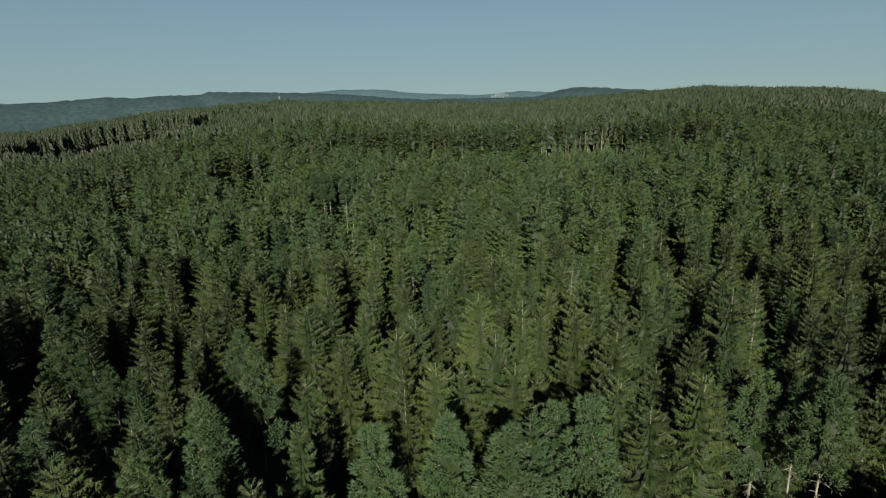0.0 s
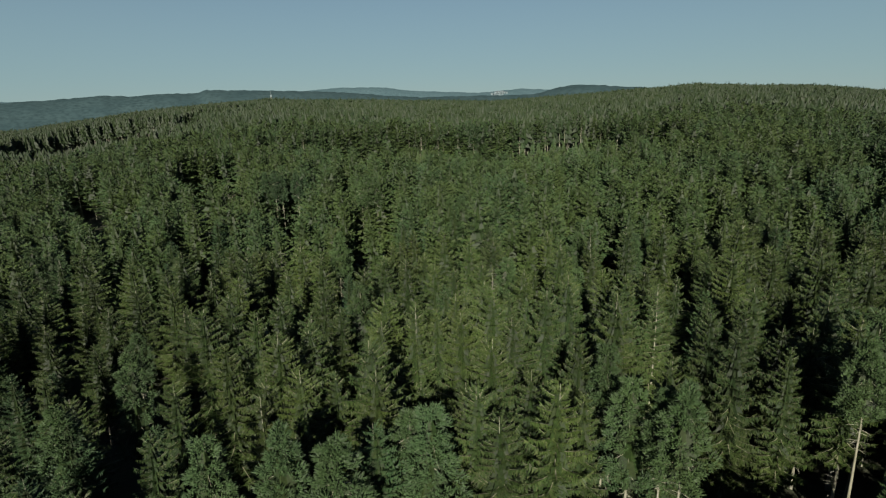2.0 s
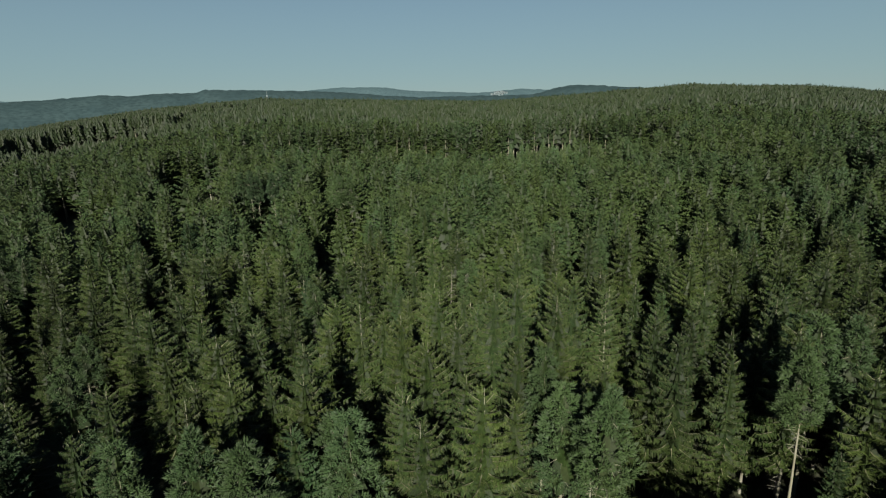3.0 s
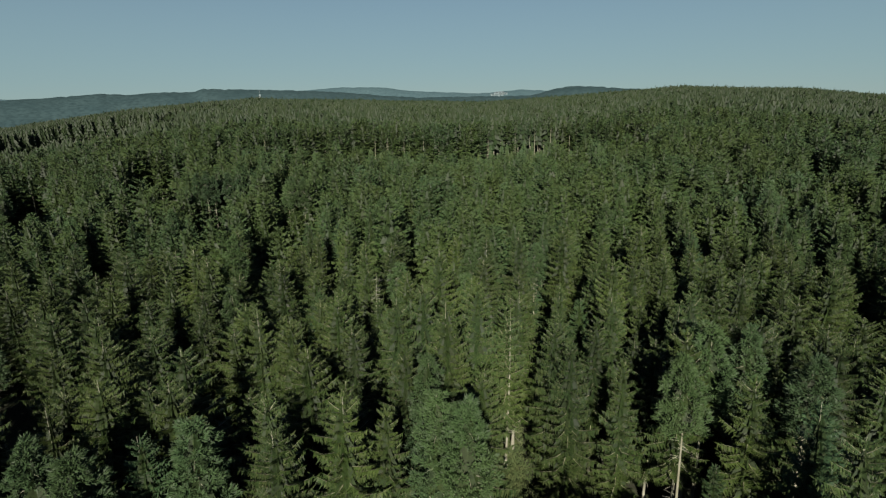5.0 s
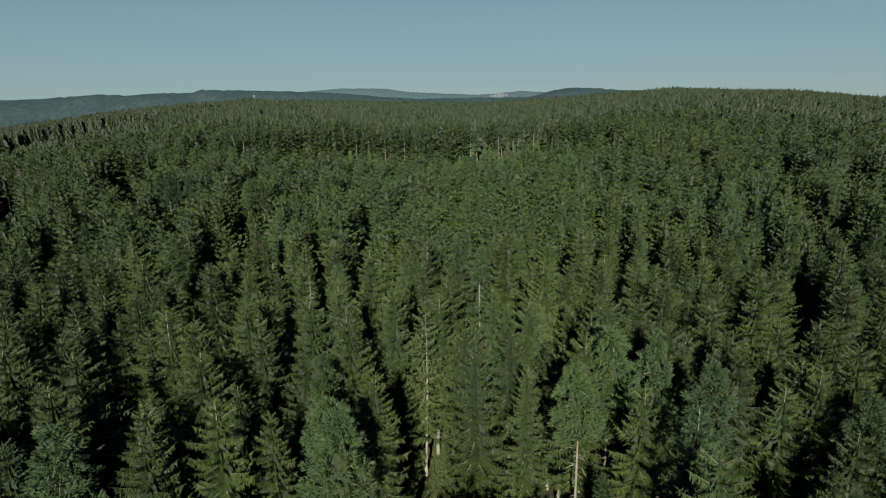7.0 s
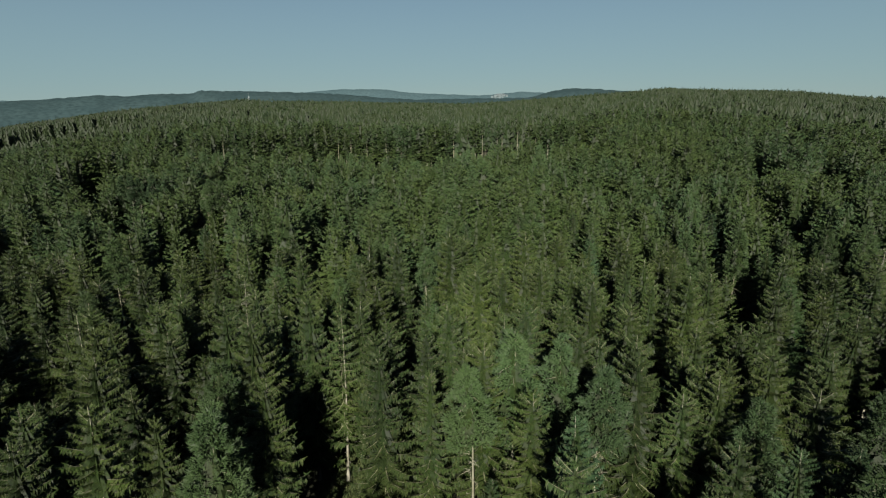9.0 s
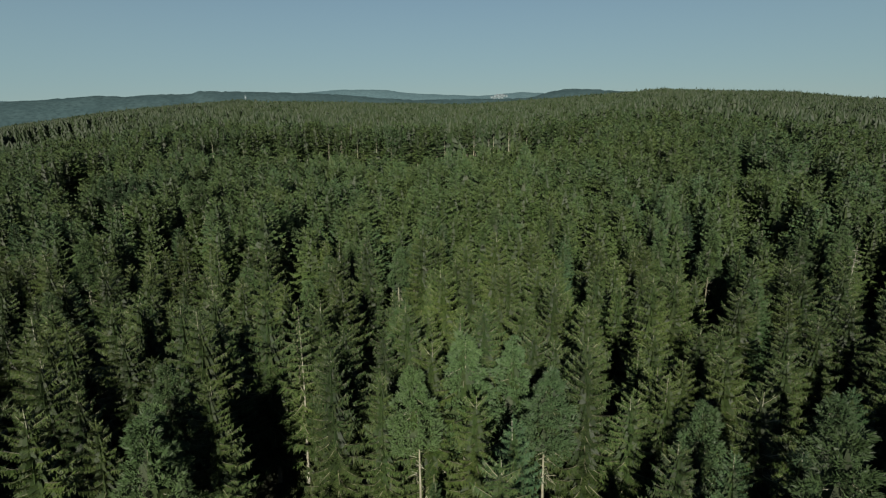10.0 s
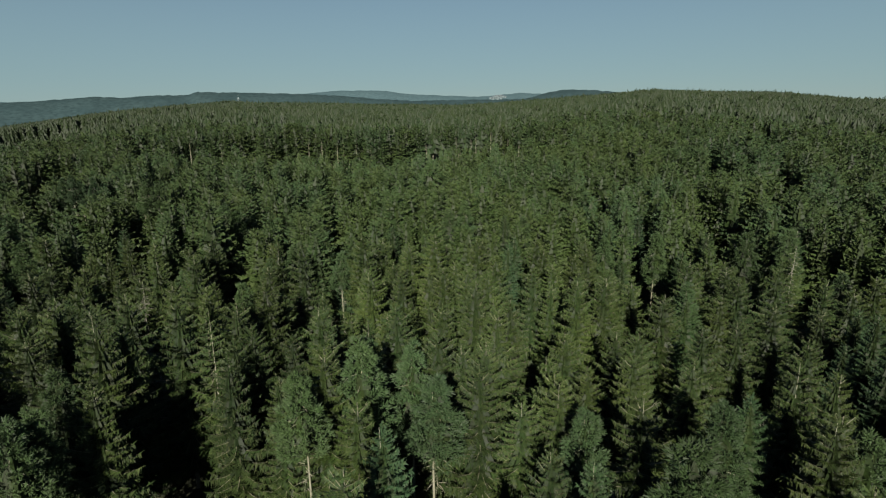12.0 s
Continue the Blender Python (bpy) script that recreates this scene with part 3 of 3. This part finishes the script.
def plant(places, build, kinds, drawn):
    made = {}
    for i, (x, y, h, _, _) in enumerate(places):
        k = int(rng.integers(kinds))
        if math.hypot(x - 52, y - 73) < 3:          # a broad spruce beside the opening
            k = 0
        elif math.hypot(x - 63.6, y - 61.4) < 1:    # a pine on a long bare trunk before a dark gap
            k = 1
        s = h / drawn
        w = s * (0.88 if abs(x - 45.5) < 7.5 and 40 < y < 79 else 1.0)
        m = Matrix.Translation((x, y, float(land(x, y)))) @ Matrix.Rotation(rng.uniform(0, 6.283), 4, "Z") @ \
            Matrix.Rotation(rng.normal(0, 0.012), 4, "X") @ Matrix.Diagonal((w * rng.uniform(0.88, 1.12), w * rng.uniform(0.88, 1.12), s, 1))
        if k in made:
            copy_thing(made[k], m)
        else:
            made[k] = build(k)
            first[made[k]] = m
    return made


first = {}
plant(spruces, spruce_thing, 8, HS)
lanky = spruce_thing(8)
tagged(lanky, "lanky half-bare spruce with a pale trunk beside a grassy opening")
first[lanky] = Matrix.Translation((45.6, 80.4, float(land(45.6, 80.4)))) @ Matrix.Diagonal((1.08, 1.08, 1.08, 1))
plant(pines, pine_thing, 4, HP)
plant(firs, fir_thing, 4, HS)
# old pines with tall bare trunks, in two clumps
old_pine = tagged(pine_thing(4), "old pine with a small crown high on a pale bare trunk")
for i, (x, y, h) in enumerate(((-6.7, 166.0, 27.5), (-8.4, 167.2, 26.0), (-4.3, 168.0, 26.5), (-40.2, 181.0, 27.0), (-38.4, 182.5, 26.0), (-37.0, 180.4, 27.5), (-35.6, 182.0, 25.5), (-30.5, 180.6, 26.5))):
    m = Matrix.Translation((x, y, float(land(x, y)))) @ Matrix.Rotation(1.3 * i, 4, "Z") @ Matrix.Diagonal((0.85, 0.85, h / HP, 1))
    if i:
        copy_thing(old_pine, m)
    else:
        first[old_pine] = m
for ob, m in first.items():
    ob.matrix_basis = m



def snag():
    r = np.random.default_rng(77)
    root = new("dead_tree")
    v, f = join([tube(*stem(r, 24.0, 0.26, 8, 9, 0.3))])
    part("trunk", tri_mesh("snag_trunk", v, f, [DEADWOOD]), root, "bleached bare trunk")
    v, f = join(dead_twigs(r, 60, 8.0, 23.0, 1.7))
    tagged(part("twigwork", tri_mesh("snag_twigs", v, f, [DEADWOOD]), root), kind="stuff")
    v, f, inner = spruce_crown(r, 24.5, 14.0, 1.8, 0.9, 3.4, 5, 0.6, 0.3, (0, 0), 0.8)
    part("crown", tri_mesh("snag_crown", v, f, [SPRUCE, INNER_SHADE], inner), root, "sparse dying crown")
    return tagged(root, "dying spruce with a bleached bare trunk beside a dark gap", "dead tree")


for x, y, h in ((140.5, 110.0, 26.0), (23.0, 104.0, 25.0), (-20.0, 118.0, 24.0)):
    m = Matrix.Translation((x, y, float(land(x, y)))) @ pose(0, 0, 0, 0, 2.5, 0) @ Matrix.Diagonal((h / 24, h / 24, h / 24, 1))
    if x > 140:
        dead = snag()
        dead.matrix_basis = m
    else:
        copy_thing(dead, m @ Matrix.Diagonal((24 / 26, 24 / 26, 24 / 26, 1)))

# ---- the woods farther off ----
def woods(name, places, templates, mats, label):
    vs, fs, ix, o = [], [], [], 0
    for x, y, h, kind, _ in places:
        pool = templates[kind]
        v, f, mi, drawn = pool[int(rng.integers(len(pool)))]
        s, q = h / drawn, rng.uniform(0, 6.283)
        w = s * rng.uniform(0.88, 1.15)
        c, sn = math.cos(q) * w, math.sin(q) * w
        out = np.empty_like(v)
        out[:, 0] = v[:, 0] * c - v[:, 1] * sn + x
        out[:, 1] = v[:, 0] * sn + v[:, 1] * c + y
        out[:, 2] = v[:, 2] * s + float(land(x, y))
        vs.append(out)
        fs.append(f + o)
        ix.append(mi)
        o += len(v)
    me = tri_mesh(name, np.concatenate(vs), np.concatenate(fs), mats, np.concatenate(ix))
    return tagged(new(name, me), label, "woods", kind="stuff")


def template(crown, trunk, drawn, leaf, wood):
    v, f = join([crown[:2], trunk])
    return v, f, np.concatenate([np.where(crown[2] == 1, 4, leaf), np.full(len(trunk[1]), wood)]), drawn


def spruce_template(k, step, arms, twigs, core, sides, rings):
    r = np.random.default_rng(500 + k)
    base, rad, blunt = r.uniform(0.15, 0.32) * HS, r.uniform(4.8, 6.0), r.uniform(0.42, 0.52)
    crown = spruce_crown(r, HS, base, rad, step, arms, twigs, blunt, 0.2, core)
    return template(crown, tube(*stem(r, HS * 0.9, 0.22, sides, rings, 0.1)), HS, 0, 1)


def canopy_template(k):
    """A far spruce: closed ragged skirts of needles."""
    r = np.random.default_rng(600 + k)
    crown = needles(tiers(r, HS, r.uniform(0.25, 0.4) * HS, r.uniform(4.6, 5.7), 6, 5, r.uniform(0.48, 0.60)), [])
    return template(crown, tube(*stem(r, HS * 0.9, 0.22, 3, 2, 0.1)), HS, 0, 1)


def pine_template(k, clumps, leaves, size, sides, rings, bare=(0.40, 0.55), rad=(3.2, 4.0), wood=3):
    r = np.random.default_rng(700 + k)
    crown = pine_crown(r, HP, r.uniform(*bare) * HP, r.uniform(*rad), clumps, leaves, size)
    return template(crown, tube(*stem(r, HP * 0.9, 0.22, sides, rings, 0.1)), HP, 2, wood)


MATS = [WOODS, BARK_SPRUCE, PINE, BARK_PINE, INNER_SHADE]
mid = {0: [spruce_template(k, 1.35, 6.0, 4, (8, 5), 4, 3) for k in range(8)], 1: [pine_template(k, 50, 18, 0.62, 4, 3) for k in range(5)]}
# trees behind the flight, out of view, added for shade and to close the forest
behind = [t for t in rest if t[1] < 20]
rest = [t for t in rest if t[1] >= 20]
woods("surrounding_woods", rest, mid, MATS, "dense spruces and pines standing crown to crown")


def fill(d0, d1, gap):
    out = []
    for x, y, d in spread(d0, d1, gap):
        if any(inside(x, y, g) for g in GLADES):
            continue
        h = stand_height(x, y)
        out.append((x, y, h, int(rng.random() < pine_share(x, y)) if h > 12 else 0, d))
    return out


low = {0: [spruce_template(20 + k, 1.7, 5.8, 2, (6, 4), 3, 2) for k in range(10)], 1: [pine_template(20 + k, 30, 11, 0.95, 3, 2) for k in range(5)]}
edge = []
for x in np.arange(-58, 132, 2.7):
    shy = noise.noise(Vector((x * 0.06, 4.0, 1.0)))
    edge.append((x + rng.uniform(-1.6, 1.6), stand_edge(x) + rng.uniform(-3, 9), rng.uniform(22, 28), 2 if rng.random() < (0.85 if -4 < x < 40 or 60 < x < 100 else 0.25) + 0.6 * shy else 0, 0))
# young spruces crowding up to the old stand
for _ in range(900):
    x = rng.uniform(-60, 132)
    edge.append((x, stand_edge(x) - rng.uniform(2, 55), rng.uniform(4.0, 7.0) if rng.random() < 0.95 else rng.uniform(9, 14), 3, 0))
low[3] = [canopy_template(20 + k) for k in range(6)]
low[2] = [pine_template(60 + k, 26, 9, 0.95, 4, 3, (0.48, 0.66), (2.4, 3.1), 3) for k in range(7)]
# unseen trees added beside the flight, to shade what stands north of it
r2 = np.random.default_rng(21)
shade_trees = []
for gy in np.arange(-70, 260, 6.6):
    for k in np.arange(0, 52, 7.2):
        for side, x in ((-1, -30 - 0.80 * max(gy, 0)), (1, 112 + 0.80 * max(gy, 0))):
            shade_trees.append((x + side * (k + r2.uniform(0, 5)), gy + r2.uniform(-2.6, 2.6), r2.uniform(22, 29), 3, 0))
# and more unseen ones below and behind the flight, added to darken the near gaps
for gy in np.arange(-44, 35, 5.4):
    for gx in np.arange(-74, 154, 5.8):
        shade_trees.append((gx + r2.uniform(-2.2, 2.2), gy + r2.uniform(-2.0, 2.0), r2.uniform(21, 26), 0, 0))
woods("slope_woods", fill(150, 245, 7.1), mid, MATS, "spruces and pines of the slope with dark gaps between them")
woods("middle_woods", fill(245, 360, 7.1) + edge + behind + shade_trees, low, MATS, "spruce and pine woods on the gently rising slope, with unseen trees added for shade")
edge = []
for az in np.arange(-38, -21, 0.22):
    d = (690 if az < -29 else 668) + rng.uniform(-6, 8)
    edge.append((CX + d * math.sin(radians(az)), CY + d * math.cos(radians(az)), rng.uniform(20, 26), 0, 0))
far = {2: low[2], 0: [canopy_template(k) for k in range(10)], 1: [pine_template(40 + k, 10, 4, 2.2, 3, 2) for k in range(5)]}
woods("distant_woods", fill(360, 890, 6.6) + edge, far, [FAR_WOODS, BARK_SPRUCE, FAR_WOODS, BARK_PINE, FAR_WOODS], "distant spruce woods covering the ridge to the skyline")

# ---- far things ----


def box(bm, x0, x1, y0, y1, z0, z1):
    v = [bm.verts.new(p) for p in ((x0, y0, z0), (x1, y0, z0), (x1, y1, z0), (x0, y1, z0), (x0, y0, z1), (x1, y0, z1), (x1, y1, z1), (x0, y1, z1))]
    for q in ((0, 3, 2, 1), (4, 5, 6, 7), (0, 1, 5, 4), (1, 2, 6, 5), (2, 3, 7, 6), (3, 0, 4, 7)):
        bm.faces.new([v[i] for i in q])


def beam(bm, a, b, w):
    """A square bar from a to b."""
    a, b = Vector(a), Vector(b)
    d = (b - a).normalized()
    s = d.cross(Vector((0, 0, 1)) if abs(d.z) < 0.9 else Vector((1, 0, 0))).normalized() * w / 2
    t = d.cross(s).normalized() * w / 2
    lo = [bm.verts.new(a + p) for p in (s + t, s - t, -s - t, t - s)]
    hi = [bm.verts.new(b + p) for p in (s + t, s - t, -s - t, t - s)]
    for i in range(4):
        bm.faces.new((lo[i], lo[(i + 1) % 4], hi[(i + 1) % 4], hi[i]))
    bm.faces.new(lo[::-1])
    bm.faces.new(hi)


def solid(name, bm, mat, parent, label=""):
    me = bpy.data.meshes.new(name)
    bmesh.ops.recalc_face_normals(bm, faces=bm.faces)
    bm.to_mesh(me)
    bm.free()
    me.materials.append(mat)
    return part(name, me, parent, label)


def plain(name, a, b, rough=0.8):
    m, n, l, p = material(name)
    l.new(mixed(n, l, noise_fac(n, l, 0.6, 4.0, 0.35, 0.65), a, b), p.inputs["Base Color"])
    p.inputs["Roughness"].default_value = rough
    return m


PLASTER = plain("white_plaster", (0.075, 0.105, 0.115), (0.10, 0.13, 0.14))
ROOF_GREY = plain("grey_roof", (0.06, 0.075, 0.085), (0.085, 0.10, 0.11))
PANE = plain("dark_window", (0.05, 0.06, 0.07), (0.08, 0.09, 0.10), 0.2)
STEEL = plain("pale_steel", (0.085, 0.10, 0.105), (0.12, 0.135, 0.135), 0.5)


def house(w, d, h):
    root = new("house")
    bm = bmesh.new()
    box(bm, -w / 2, w / 2, -d / 2, d / 2, -6, h)
    solid("wall", bm, PLASTER, root)
    bm = bmesh.new()
    e = 0.6
    lo = [bm.verts.new(p) for p in ((-w / 2 - e, -d / 2 - e, h), (w / 2 + e, -d / 2 - e, h), (w / 2 + e, d / 2 + e, h), (-w / 2 - e, d / 2 + e, h))]
    r0, r1 = bm.verts.new((-w / 2 - e, 0, h + d * 0.32)), bm.verts.new((w / 2 + e, 0, h + d * 0.32))
    for q in ((lo[0], lo[1], r1, r0), (lo[2], lo[3], r0, r1), (lo[1], lo[2], r1), (lo[3], lo[0], r0), (lo[3], lo[2], lo[1], lo[0])):
        bm.faces.new(q)
    solid("roof", bm, ROOF_GREY, root)
    for k in range(int(w // 5)):
        for z in np.arange(1.6, h - 2.0, 3.2):
            bm = bmesh.new()
            x = -w / 2 + 2.5 + 5 * k
            box(bm, x - 0.9, x + 0.9, -d / 2 - 0.05, -d / 2 + 0.1, z, z + 1.6)
            solid("window", bm, PANE, root)
    return tagged(root, "small pale plastered house with grey gable roof in the valley", "house", "houses of the village")


def polar(az, d):
    return CX + d * math.sin(radians(az)), CY + d * math.cos(radians(az))


cottage, block = house(11, 9, 5.5), house(20, 10, 7.5)
tagged(block, "long pale apartment block with grey roof in the valley")
spots = [(4.45, 2950, 0, 20), (4.62, 3000, 1, -8), (4.72, 2970, 0, 35), (4.86, 3020, 1, 5), (4.95, 2945, 0, -15), (5.05, 2990, 0, 60), (5.16, 3015, 1, 12),
         (5.25, 2960, 0, -30), (5.4, 3000, 0, 10), (5.6, 2985, 0, 25), (4.25, 2990, 0, -20)]
set_down = set()
for az, d, kind, turn in spots:
    x, y = polar(az, d)
    m = pose(x, y, float(land(x, y)) + 1.0, 0, 0, turn)
    ob = (cottage, block)[kind]
    if kind in set_down:
        copy_thing(ob, m)
    else:
        ob.matrix_basis = m
        set_down.add(kind)

# lookout tower on the ridge
tower = new("lookout_tower")
TX, TY = polar(-17.7, 905)
tower.matrix_basis = pose(TX, TY, float(land(TX, TY)) - 0.5, 0, 0, 20)
for sx, sy in ((-1, -1), (1, -1), (1, 1), (-1, 1)):
    bm = bmesh.new()
    beam(bm, (2.4 * sx, 2.4 * sy, -1.5), (0.8 * sx, 0.8 * sy, 36), 0.28)
    solid("leg", bm, STEEL, tower)
for k in range(5):
    z0, z1 = 7.0 * k, 7.0 * (k + 1)
    w0, w1 = 2.4 - 1.6 * z0 / 36, 2.4 - 1.6 * z1 / 36
    for (ax, ay), (bx, by) in (((-1, -1), (1, -1)), ((1, -1), (1, 1)), ((1, 1), (-1, 1)), ((-1, 1), (-1, -1))):
        bm = bmesh.new()
        beam(bm, (ax * w0, ay * w0, z0), (bx * w1, by * w1, z1), 0.18)
        solid("brace", bm, STEEL, tower)
bm = bmesh.new()
box(bm, -1.4, 1.4, -1.4, 1.4, 36, 36.4)
solid("platform", bm, STEEL, tower)
bm = bmesh.new()
box(bm, -1.0, 1.0, -1.0, 1.0, 36.4, 38.6)
solid("cabin", bm, PLASTER, tower, "pale cabin")
bm = bmesh.new()
beam(bm, (0, 0, 38.6), (0, 0, 43.5), 0.22)
solid("mast", bm, STEEL, tower)
tagged(tower, "tall pale steel lookout tower rising above the wooded ridge", "tower")

# pale clearing on the far wooded hillside
MEADOW = plain("dry_meadow", (0.075, 0.095, 0.060), (0.095, 0.110, 0.072), 1.0)
mv, mf = [], []
for i in range(9):
    for j in range(13):
        az, d = -28.6 + 1.7 * j / 12, 1560 + 130 * i / 8 + 14 * math.sin(j * 0.9)
        x, y = polar(az, d)
        mv.append((x, y, float(land(x, y)) + 4.0))
for i in range(8):
    for j in range(12):
        if ((i - 3.5) / 4.4) ** 2 + ((j - 5.5) / 6.4) ** 2 < 1:
            a = 13 * i + j
            mf.append((a, a + 1, a + 14, a + 13))
me = bpy.data.meshes.new("meadow")
me.from_pydata(mv, [], mf)
me.materials.append(MEADOW)
tagged(new("meadow", me), "pale felled clearing on a far wooded hillside", "meadow", kind="structure")

# grass of the narrow opening
GRASS = plain("forest_grass", (0.030, 0.050, 0.010), (0.055, 0.070, 0.020), 0.8)
gv = []
for _ in range(22000):
    x, y = rng.normal(46.3, 2.0), rng.uniform(52, 100)
    z, q, h = float(land(x, y)), rng.uniform(0, 6.283), rng.uniform(0.2, 0.7)
    c, sn = math.cos(q), math.sin(q)
    gv += [(x - 0.09 * c, y - 0.09 * sn, z - 0.1), (x + 0.09 * c, y + 0.09 * sn, z - 0.1), (x + rng.normal(0, 0.15), y + rng.normal(0, 0.15), z + h)]
tagged(new("grass", tri_mesh("grass", gv, np.arange(len(gv)).reshape(-1, 3), [GRASS])), "olive grass tufts in a narrow forest opening", "grass", kind="stuff")
